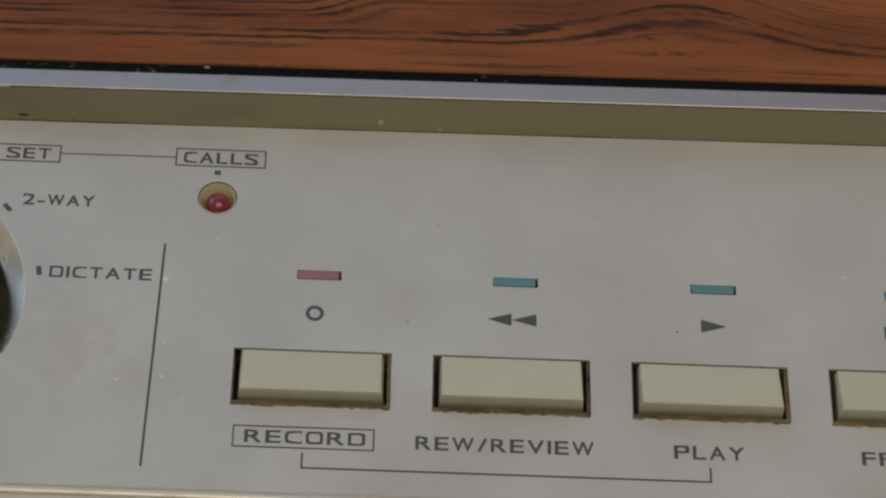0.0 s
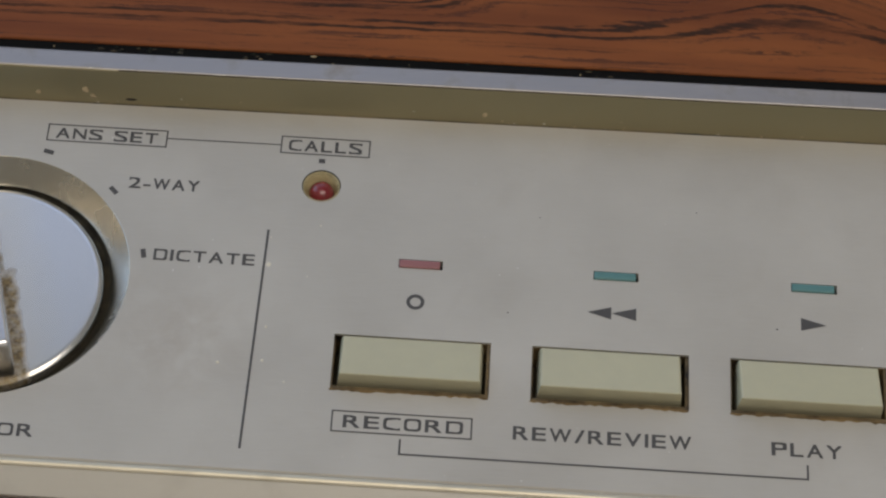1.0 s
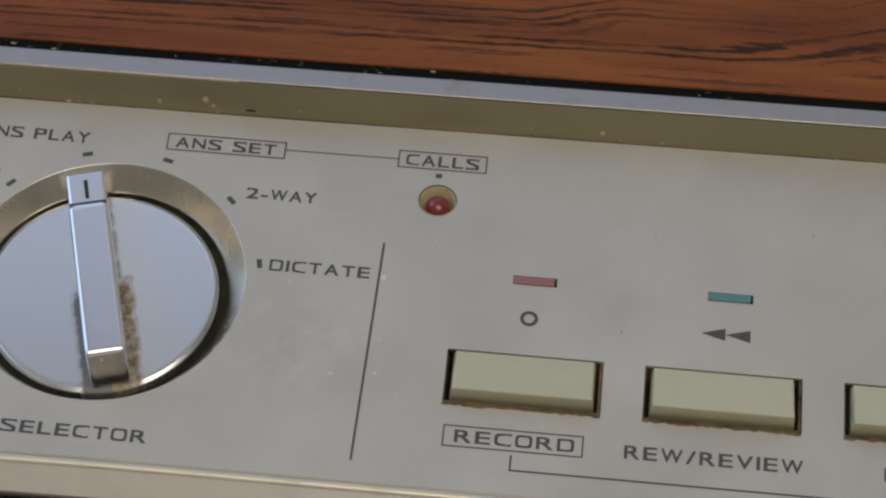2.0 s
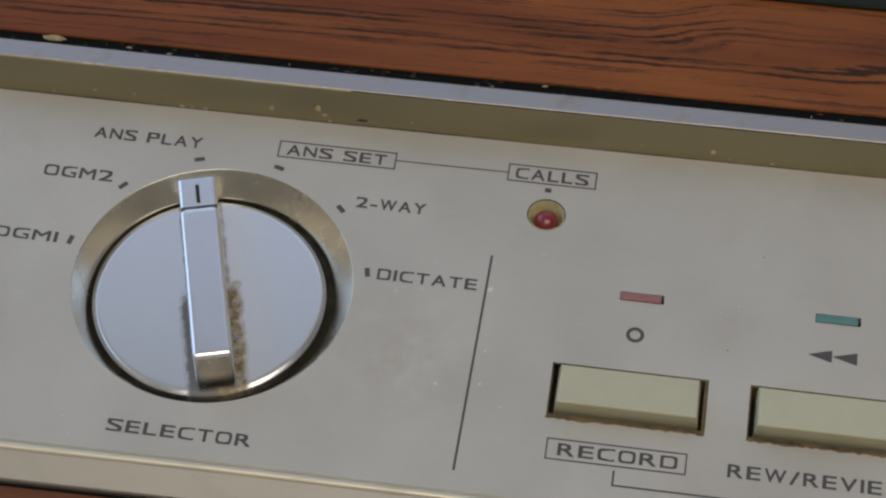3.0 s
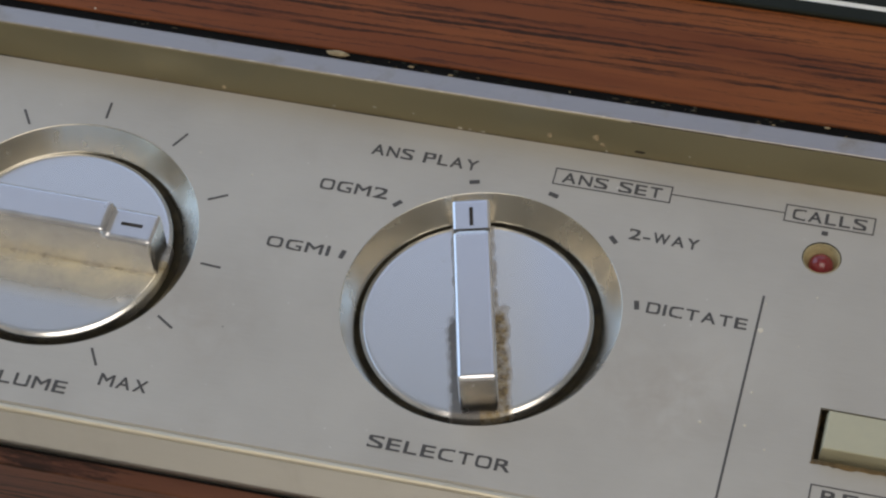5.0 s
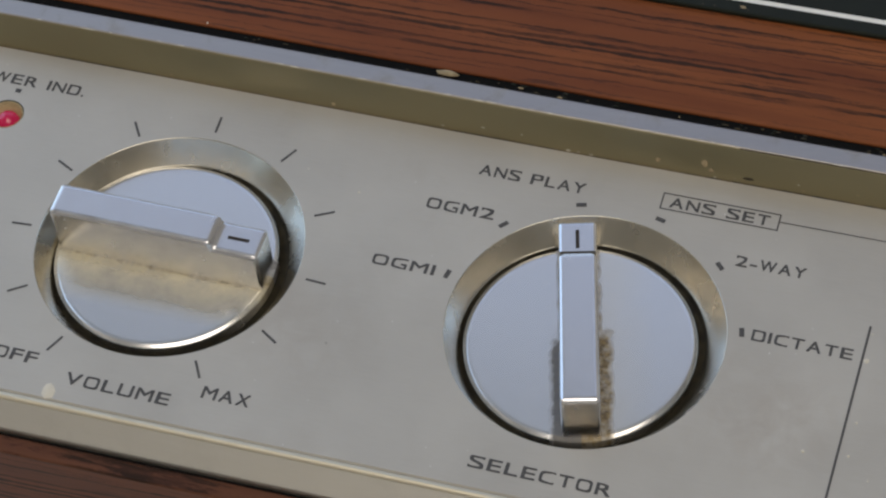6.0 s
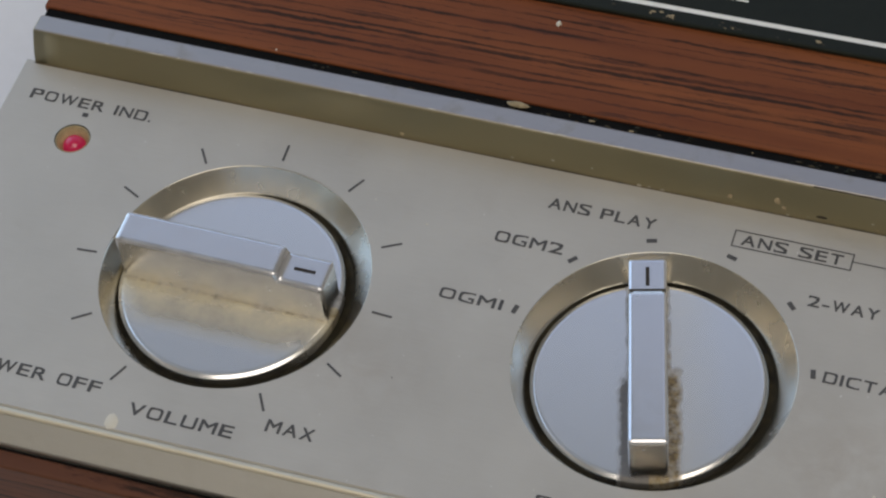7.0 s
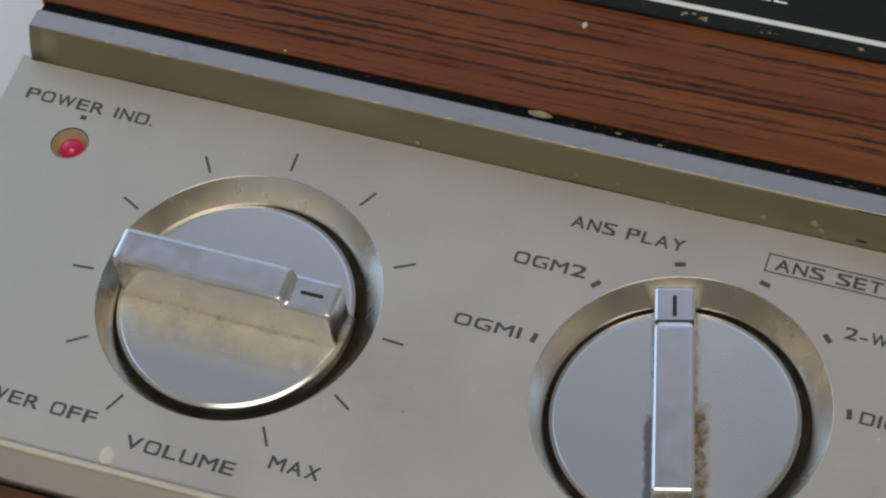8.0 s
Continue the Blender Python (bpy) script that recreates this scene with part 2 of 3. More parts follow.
SLEEVE = plain("yellowed_plastic_sleeve", (0.52, 0.45, 0.26), 0.42, grain=900, spread=0.25)
RED_LENS = plain("dull_red_lens", (0.21, 0.02, 0.026), 0.18, Coat_Weight=0.6)
ROSE = plain("rose_plastic", (0.32, 0.14, 0.145), 0.4)
TEAL = plain("teal_plastic", (0.10, 0.235, 0.24), 0.4)
PLATE = plain("black_plate", (0.015, 0.018, 0.013), 0.34, Specular_IOR_Level=0.18)
WHITE_INK = plain("white_print", (0.90, 0.89, 0.84), 0.5)
TABLE = plain("white_laminate", (0.86, 0.86, 0.88), 0.4, grain=300, spread=0.03)
WALL = plain("white_wall_paint", (0.74, 0.73, 0.70), 0.8, grain=60, spread=0.03)
FLOOR = plain("grey_floor", (0.32, 0.29, 0.26), 0.6, grain=30, spread=0.2)
PALE = plain("dried_paint_fleck", (0.74, 0.70, 0.60), 0.7)
DUST = plain("pale_dust_crumb", (0.52, 0.47, 0.36), 0.8, spread=0.4)
TAN = plain("tan_fleck", (0.42, 0.33, 0.20), 0.8, spread=0.4)
DARK = plain("dark_fleck", (0.03, 0.022, 0.015), 0.8)
g = Graph("lit_red_lens")
g.surface((0.42, 0.006, 0.05), 0.10, 0.0, Emission_Color=(1.0, 0.015, 0.16, 1), Emission_Strength=0.13, Coat_Weight=0.6)
LIT = g.mat


# ---- mesh helpers, in millimetres ----
def part(name, bm, material, parent=None, label=""):
    bmesh.ops.recalc_face_normals(bm, faces=bm.faces)
    me = bpy.data.meshes.new(name)
    bm.to_mesh(me)
    bm.free()
    me.transform(Matrix.Scale(MM, 4))
    me.materials.append(material)
    ob = new(name, me)
    ob.parent = parent
    return tagged(ob, label)


def smooth(ob):
    for p in ob.data.polygons:
        p.use_smooth = True
    return ob


def box(x0, x1, y0, y1, z0, z1, bevel=0.0, segments=2):
    bm = bmesh.new()
    bmesh.ops.create_cube(bm, size=1, matrix=Matrix.Translation(((x0 + x1) / 2, (y0 + y1) / 2, (z0 + z1) / 2))
                          @ Matrix.Diagonal((x1 - x0, y1 - y0, z1 - z0, 1)))
    if bevel:
        bmesh.ops.bevel(bm, geom=bm.edges[:], offset=bevel, segments=segments, affect="EDGES", profile=0.6)
    return bm


def rear_bow(x):
    """How far the rear edge wanders back along its length."""
    return 0.095 * math.log(1 + math.exp(x / 10)) + 0.002 * x


def front_lean(x):
    return 0.98 + 0.012 * min(x, 5.0)


def extrude_profile(points, x0, x1, steps=1, closed=True, bend=lambda x: 0.0):
    """A profile of (y, z) points drawn out along x."""
    bm = bmesh.new()
    rows = [[bm.verts.new((x0 + (x1 - x0) * i / steps, y + bend(x0 + (x1 - x0) * i / steps), z)) for y, z in points] for i in range(steps + 1)]
    n = len(points)
    for a, b in zip(rows, rows[1:]):
        for j in range(n if closed else n - 1):
            bm.faces.new((a[j], a[(j + 1) % n], b[(j + 1) % n], b[j]))
    if closed:
        bm.faces.new(rows[0])
        bm.faces.new(rows[-1][::-1])
    return bm


def turned(profile, cx=0.0, cy=0.0, segments=96):
    """A profile of (radius, z) points turned round an upright axis."""
    bm = bmesh.new()
    rings = []
    for r, z in profile:
        if r < 1e-6:
            rings.append([bm.verts.new((cx, cy, z))])
        else:
            rings.append([bm.verts.new((cx + r * math.cos(2 * math.pi * i / segments), cy + r * math.sin(2 * math.pi * i / segments), z))
                          for i in range(segments)])
    for a, b in zip(rings, rings[1:]):
        for i in range(segments):
            j = (i + 1) % segments
            if len(a) == 1:
                bm.faces.new((a[0], b[i], b[j]))
            elif len(b) == 1:
                bm.faces.new((a[i], a[j], b[0]))
            else:
                bm.faces.new((a[i], a[j], b[j], b[i]))
    return bm


def circle(cx, cy, r, n=64):
    return [(cx + r * math.cos(2 * math.pi * i / n), cy + r * math.sin(2 * math.pi * i / n)) for i in range(n)]


def rect(x0, x1, y0, y1):
    return [(x0, y0), (x1, y0), (x1, y1), (x0, y1)]


def sheet_with_holes(outer, holes, z, depths, outer_drop):
    """A flat sheet with openings through it; each opening gets a wall of its own depth."""
    pts, edges, loops = [], [], []
    for loop in [outer] + holes:
        start = len(pts)
        pts += [Vector(p) for p in loop]
        edges += [(start + i, start + (i + 1) % len(loop)) for i in range(len(loop))]
        loops.append(range(start, start + len(loop)))
    verts, _, faces, *_ = delaunay_2d_cdt(pts, edges, [], 1, 1e-6)

    def inside(p, loop):
        hit = False
        for i in range(len(loop)):
            (ax, ay), (bx, by) = loop[i], loop[i - 1]
            if (ay > p[1]) != (by > p[1]) and p[0] < (bx - ax) * (p[1] - ay) / (by - ay) + ax:
                hit = not hit
        return hit

    bm = bmesh.new()
    vs = [bm.verts.new((v.x, v.y, z)) for v in verts]
    for f in faces:
        c = sum((verts[i] for i in f), Vector((0, 0))) / len(f)
        if not any(inside(c, h) for h in holes):
            bm.faces.new([vs[i] for i in f])
    for loop, depth in zip([outer] + holes, [outer_drop] + depths):
        if depth <= 0:
            continue
        grow = 0.25 if loop is outer else 0.0
        cx, cy = sum(p[0] for p in loop) / len(loop), sum(p[1] for p in loop) / len(loop)
        top = [bm.verts.new((x, y, z)) for x, y in loop]
        mid = [bm.verts.new((x + math.copysign(grow, x - cx), y + math.copysign(grow, y - cy), z - 0.25)) for x, y in loop]
        low = [bm.verts.new((v.co.x, v.co.y, z - depth)) for v in mid]
        for a, b in ((top, mid), (mid, low)):
            for i in range(len(loop)):
                j = (i + 1) % len(loop)
                bm.faces.new((a[i], a[j], b[j], b[i]))
    bmesh.ops.remove_doubles(bm, verts=bm.verts, dist=0.0005)
    return bm


def strip(bm, a, b, width, z):
    """A thin printed line from a to b."""
    d = Vector((b[0] - a[0], b[1] - a[1])).normalized() * (width / 2)
    n = Vector((-d.y, d.x))
    ps = [Vector(a) - d + n, Vector(a) - d - n, Vector(b) + d - n, Vector(b) + d + n]
    bm.faces.new([bm.verts.new((p.x, p.y, z)) for p in ps])


def lines(name, segments, width, parent, z=0.03, material=None, label=""):
    bm = bmesh.new()
    for i, (a, b) in enumerate(segments):
        strip(bm, a, b, width, z + 0.002 * (i % 2))
    return part(name, bm, material or INK, parent, label)


WIDTHS = {"I": 0.20, "1": 0.20, ".": 0.13, "-": 0.60, "/": 0.62, "M": 1.12, "W": 1.40, "E": 0.90, "L": 0.86, "T": 0.94, "F": 0.88,
          "A": 1.06, "V": 1.06, "Y": 1.02, " ": 0.42}


def squared(u, v, cu, cv, hu, hv, n=4.2):
    """Pushes a round bowl out towards the corners of its box."""
    a, b = (u - cu) / hu, (v - cv) / hv
    r = math.hypot(a, b)
    if r < 1e-6:
        return u, v
    f = (abs(a / r) ** n + abs(b / r) ** n) ** (-1 / n)
    return cu + hu * max(-1.0, min(1.0, a * f)), cv + hv * max(-1.0, min(1.0, b * f))


def glyph(char):
    """The points (0 to 1 across and up the capitals) and faces of one wide, squared capital."""
    cu = bpy.data.curves.new("glyph", "FONT")
    cu.body, cu.size, cu.resolution_u = char, 1.0, 8
    tmp = bpy.data.objects.new("glyph", cu)
    me = bpy.data.meshes.new_from_object(tmp)
    bpy.data.objects.remove(tmp)
    xs, ys = [v.co.x for v in me.vertices], [v.co.y for v in me.vertices]
    x0, wide = min(xs), max(max(xs) - min(xs), 1e-6)
    y0, tall = (min(ys), max(ys) - min(ys)) if char not in ".-" else (0.0, 0.70)
    pts = []
    for v in me.vertices:
        u, w = (v.co.x - x0) / wide, (v.co.y - y0) / tall
        if char in "OCGSQ":
            u, w = squared(u, w, 0.5, 0.5, 0.5, 0.5, 4.2 if char != "S" else 3.2)
        elif char == "D" and u > 0.30:
            u, w = squared(u, w, 0.30, 0.5, 0.70, 0.5)
        elif char in "PR" and u > 0.45 and w > 0.46:
            u, w = squared(u, w, 0.45, 0.73, 0.55, 0.27)
        elif char == "2" and w > 0.62:
            u, w = squared(u, w, 0.5, 0.68, 0.5, 0.32)
        elif char == "U" and w < 0.45:
            u, w = squared(u, w, 0.5, 0.45, 0.5, 0.45)
        pts.append((u, w))
    faces = [tuple(p.vertices) for p in me.polygons]
    bpy.data.meshes.remove(me)
    return pts, faces


def lettering(name, text, x0, x1, y0, height, parent, material=None, z=0.03, turn=0.0, label=""):
    """Printed words from x0 to x1 on the base line y0, in wide evenly spaced capitals of that height."""
    gap = 0.27
    total = sum(WIDTHS.get(c, 1.0) + gap for c in text) - gap
    unit = (x1 - x0) / total
    m = Matrix.Translation((x0, y0, z)) @ Matrix.Rotation(radians(turn), 4, "Z")
    bm = bmesh.new()
    at = 0.0
    for c in text:
        w = WIDTHS.get(c, 1.0)
        if c != " ":
            pts, faces = glyph(c)
            for i, (dx, dy) in enumerate(((-0.036, -0.034), (0.036, -0.034), (0.036, 0.034), (-0.036, 0.034))):
                vs = [bm.verts.new(m @ Vector(((at + u * w) * unit + dx, v * height + dy, 0.002 * i))) for u, v in pts]
                for f in faces:
                    bm.faces.new([vs[k] for k in f])
        at += w + gap
    return part(name, bm, material or INK, parent, label)


# ---- room ----
def room_piece(name, x0, x1, y0, y1, z0, z1, material, label):
    ob = part(name, box(x0 * 1000, x1 * 1000, y0 * 1000, y1 * 1000, z0 * 1000, z1 * 1000), material)
    return tagged(ob, label, kind="structure")


def wall_with_window(name, y, thick, x0, x1, z0, z1, wx0, wx1, wz0, wz1, label):
    bm = bmesh.new()
    for a, b, c, d in ((x0, wx0, z0, z1), (wx1, x1, z0, z1), (wx0, wx1, z0, wz0), (wx0, wx1, wz1, z1)):
        bmesh.ops.create_cube(bm, size=1, matrix=Matrix.Translation((500 * (a + b), 1000 * y, 500 * (c + d)))
                              @ Matrix.Diagonal((1000 * (b - a), 1000 * thick, 1000 * (d - c), 1)))
    return tagged(part(name, bm, WALL), label, kind="structure")


TABLE_Z = -0.055
room_piece("floor", -1.05, 2.3, -1.8, 1.2, -0.90, -0.80, FLOOR, "grey floor under the white table")
bm = bmesh.new()
for x0, x1, y0, y1 in ((-1.05, -0.3, -1.8, 1.2), (1.2, 2.3, -1.8, 1.2), (-0.3, 1.2, -1.8, -1.3), (-0.3, 1.2, -0.1, 1.2)):
    bmesh.ops.create_cube(bm, size=1, matrix=Matrix.Translation((500 * (x0 + x1), 500 * (y0 + y1), 1850))
                          @ Matrix.Diagonal((1000 * (x1 - x0), 1000 * (y1 - y0), 100, 1)))
tagged(part("ceiling", bm, WALL), "plain white ceiling with a square roof window opening", kind="structure")
bm = bmesh.new()
for y0, y1, z0, z1 in ((-1.8, 0.0, -0.80, 1.80), (1.0, 1.1, -0.80, 1.80), (0.0, 1.0, -0.80, 0.01), (0.0, 1.0, 1.43, 1.80)):
    bmesh.ops.create_cube(bm, size=1, matrix=Matrix.Translation((-1000, 500 * (y0 + y1), 500 * (z0 + z1)))
                          @ Matrix.Diagonal((100, 1000 * (y1 - y0), 1000 * (z1 - z0), 1)))
tagged(part("wall_west", bm, WALL), "white side wall with a tall window opening", kind="structure")
room_piece("wall_east", 2.3, 2.4, -1.8, 1.2, -0.80, 1.80, WALL, "plain white painted side wall")
room_piece("wall_south", -1.05, 2.3, -1.8, -1.7, -0.80, 1.80, WALL, "plain white painted wall")
wall_with_window("wall_north", 1.05, 0.1, -1.05, 2.3, -0.80, 1.80, -0.90, 0.30, 0.10, 1.62, "white wall with a wide window opening")


def build_table():
    root = new("table")
    tagged(root, "plain white laminate table with a smooth top", "table")
    smooth(part("tabletop", box(-700, 700, -420, 560, TABLE_Z * 1000 - 28, TABLE_Z * 1000, 2.0), TABLE, root))
    for x in (-640, 640):
        for y in (-370, 510):
            part("leg", box(x - 22, x + 22, y - 22, y + 22, -800, TABLE_Z * 1000 - 28, 2.0), TABLE, root)
    return root


build_table()

# ---- answering machine ----
X0, X1 = -87.6, 146.0
machine = new("answering_machine")
machine.location = (0, 0, 0)
tagged(machine, "vintage telephone answering machine, champagne metal panel in rosewood veneer", "answering machine")

SEL, VOL = (0.0, 0.0), (-50.5, 0.0)
CUP_R = 16.1
BUTTONS = [40.0 + 22.0 * i for i in range(4)]
LEDS = [(-77.3, 14.0), (36.6, 14.6)]
SLOTS = [(46.2, 51.2), (68.3, 73.4), (90.7, 95.9), (112.8, 118.0)]

holes = [circle(*SEL, CUP_R, 96), circle(*VOL, CUP_R, 96)]
depths = [0, 0]
for b in BUTTONS:
    holes.append(rect(b - 0.3, b + 17.12, -12.45, -5.35))
    depths.append(0.4)
for c in LEDS:
    holes.append(circle(*c, 2.25, 40))
    depths.append(0)
for a, b in SLOTS:
    holes.append(rect(a, b, 3.95, 5.15))
    depths.append(1.2)
PANEL_EDGE = [(X0 - 0.3, -24.12 + front_lean(X0)), (5.0, -24.12 + front_lean(5.0)), (X1 + 0.3, -24.12 + front_lean(X1)), (X1 + 0.3, 25.0 + rear_bow(X1)), (20.0, 24.9), (X0 - 0.3, 24.5)]
panel = part("control_panel", sheet_with_holes(PANEL_EDGE, holes, 0.0, depths, 3.0), PANEL, machine,
             "satin champagne metal control panel, faintly smudged")

# raised rear lip, front trim, veneer
lip = [(24.35, -1.0), (24.4, 0.0), (24.58, 0.9), (24.80, 1.7), (25.08, 2.5), (25.36, 3.2), (25.64, 3.85), (25.82, 4.22), (25.95, 4.46), (26.05, 4.50), (28.4, 4.44), (28.4, 1.0)]
smooth(part("rear_lip", extrude_profile(lip, X0 + 0.85, X1 - 0.6, 60, bend=rear_bow), LIP, machine, "raised brushed metal lip, olive tinted"))
cap = [(25.98, 4.47), (26.12, 4.58), (28.4, 4.53), (28.58, 4.40), (28.58, 3.4), (28.42, 3.4), (28.42, 4.44)]
part("lip_cap", extrude_profile(cap, X0 + 1.0, X1 - 0.75, 60, bend=rear_bow), CAP, machine, "scuffed bare silver top of the lip")
trim = [(-24.2, -0.9), (-24.38, -0.9), (-24.42, -0.16), (-25.40, -0.14), (-25.46, -0.2), (-27.92, -1.98), (-28.03, -2.3),
        (-28.03, -3.6), (-24.2, -3.6)]
part("front_trim", extrude_profile(trim, X0 - 0.3, X1 + 0.3, 40, bend=front_lean), TRIM, machine, "satin metal front trim")
part("cap_seam", extrude_profile([(25.88, 4.40), (25.86, 4.47), (25.95, 4.56), (26.02, 4.5)], 12.0, X1 - 0.8, 40, bend=rear_bow), WELL, machine, "thin dark seam under the silver top")
part("lip_seam", extrude_profile([(24.30, -0.05), (24.30, 0.04), (24.40, 0.10), (24.46, 0.0)], X0 + 0.8, X1 - 0.8, 60, bend=rear_bow), LINER, machine, "thin brown line at the foot of the lip")
ridge = [(-24.92 + 0.46 * math.cos(a), -0.15 + 0.40 * math.sin(a)) for a in np.linspace(0, math.pi, 9)] + [(-25.36, -0.4), (-24.48, -0.4)]
smooth(part("trim_ridge", extrude_profile([(float(y), float(z)) for y, z in ridge], X0 - 0.2, X1 + 0.2, 40, bend=front_lean), RIDGE, machine, "metal ridge, toned pale to carry its highlight"))
part("shadow_gap", extrude_profile([(28.58, 1.0), (28.58, 3.95), (30.2, 3.95), (30.2, 1.0)], X0 + 1.0, X1 - 1.0, 60, bend=rear_bow), BLACK, machine, "narrow black gap behind the lip")
part("front_gap", extrude_profile([(-28.4, -6.0), (-28.4, -3.0), (-27.3, -3.0), (-27.3, -6.0)], X0 + 1.0, X1 - 1.0, 20, bend=front_lean), BLACK, machine, "narrow black gap under the trim")
part("top_veneer", extrude_profile([(30.15, 1.0), (30.15, 4.12), (30.23, 4.25), (30.4, 4.3), (149.7, 4.3), (150.0, 4.0), (150.0, 1.0)], X0 + 0.6, X1 - 0.6, 60, bend=rear_bow), WOOD, machine, "glossy rosewood veneer with dark wavy veins")
part("cabinet_front", extrude_profile([(-30.5, -53.0), (-30.5, -3.1), (-30.3, -2.9), (-28.45, -2.9), (-28.25, -3.1), (-28.25, -53.0)], X0 + 0.6, X1 - 0.6, 20, bend=front_lean), WOOD_FRONT, machine, "rosewood front board, its shade put into darker tones")
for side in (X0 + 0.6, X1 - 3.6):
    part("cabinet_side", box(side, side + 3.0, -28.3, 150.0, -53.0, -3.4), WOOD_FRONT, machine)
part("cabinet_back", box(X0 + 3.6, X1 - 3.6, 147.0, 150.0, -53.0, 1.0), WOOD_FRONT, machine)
part("base_plate", box(X0 + 3.6, X1 - 3.6, -28.3, 147.0, -53.0, -50.0), BLACK, machine)
for x in (X0 + 14, X1 - 14):
    for y in (-16, 136):
        part("rubber_foot", turned([(0, -55.0), (6, -55.0), (6.5, -53.0), (0, -53.0)], x, y, 24), BLACK, machine)

# black display plate on the veneer
plate = part("display_plate", box(-70, 130, 46.2, 120, 4.2, 5.0, 0.35, 3), PLATE, machine, "glossy black plate with a white printed border")
plate.rotation_euler = (0, 0, radians(0.6))
lines("border_line", [((-66, 48.45), (126, 48.45))], 0.70, plate, 5.03, WHITE_INK)
lettering("lettering", "MESSAGE", -15.6, -1.5, 51.45, 1.75, plate, WHITE_INK, 5.03)


# ---- knobs ----
def knob(name, centre, heading, shift, tip, metal, label, shaded_step):
    cx, cy = centre
    cup = smooth(part("knob_cup", turned([(CUP_R, 0.0), (CUP_R - 0.05, -0.02), (CUP_R - 0.10, -0.10), (CUP_R - 0.14, -0.17), (14.36, -2.86), (14.27, -3.02), (14.24, -3.12), (14.22, -3.2)],
                                         cx, cy, 128), CUP, machine, "dull brass-toned conical recess"))
    for v in cup.data.vertices:  # the bore sits a little off the rim's centre
        if v.co.z < -2.0 * MM:
            v.co.x -= 0.3 * MM
            v.co.y -= 0.2 * MM
    smooth(part("gap_floor", turned([(0, -9.0), (12.4, -9.0), (12.6, -4.6), (13.9, -4.0), (14.16, -3.7), (14.23, -3.16)], cx - 0.3, cy - 0.2, 96), GAP_DIRT, machine, "grime packed in the gap round the knob"))
    disc = part(name, turned([(13.35, -8.5), (13.5, -3.8), (13.5, -3.30), (13.48, -3.21), (13.43, -3.13), (13.36, -3.08), (13.12, -2.96), (13.06, -2.925), (12.98, -2.895), (12.86, -2.88), (12.5, -2.88), (0, -2.88)],
                             0.1 * math.sin(radians(heading - 90)), 0.1 * math.cos(radians(heading - 90)), 128),
                metal, machine, label)
    smooth(disc)
    disc.location = ((cx + shift[0]) * MM, (cy + shift[1]) * MM, shift[2] * MM)
    disc.rotation_euler = (0, 0, radians(heading - 90))
    w, step, tail = 2.2, 7.4, -12.8
    bm = bmesh.new()
    prof = [(tail, -3.3), (tip, -3.3), (tip, 3.35), (step + 0.2, 3.35), (step - 0.15, 4.45), (tail, 4.45)]
    left = [bm.verts.new((-w, y, z)) for y, z in prof]
    right = [bm.verts.new((w, y, z)) for y, z in prof]
    bm.faces.new(left)
    bm.faces.new(right[::-1])
    for i in range(len(prof)):
        j = (i + 1) % len(prof)
        bm.faces.new((left[i], right[i], right[j], left[j]))
    bm.normal_update()
    edges = [e for e in bm.edges if min(v.co.z for v in e.verts) > -2.5 or abs(e.verts[0].co.z - e.verts[1].co.z) > 1.5]
    bmesh.ops.bevel(bm, geom=edges, offset=0.6, segments=4, affect="EDGES", profile=0.6)
    grip = part("grip_bar", bm, GRIP, disc, "bright aluminium grip bar with a stepped pointer end")
    # dark strip laid in to stand for the shade behind the step
    if shaded_step:
        part("step_shade", box(-2.05, 2.05, step + 0.22, step + 0.95, 3.34, 3.365), GAP_DIRT, disc, "thin dark strip painting the shade at the foot of the step")
    part("pointer_mark", box(-0.22, 0.22, 8.8, 11.4, 3.33, 3.38), DARK, disc, "dark engraved pointer mark")
    return disc


knob("selector_knob", SEL, 105.5, (-0.6, -0.05, 0.0), 12.7, DISC_SEL, "spun aluminium selector knob with grime beside its grip", True)
knob("volume_knob", VOL, 0.0, (-1.0, 0.25, 0.1), 13.0, DISC_VOL, "spun aluminium volume knob, yellowed beside its grip with the grip's reflection painted in", False)


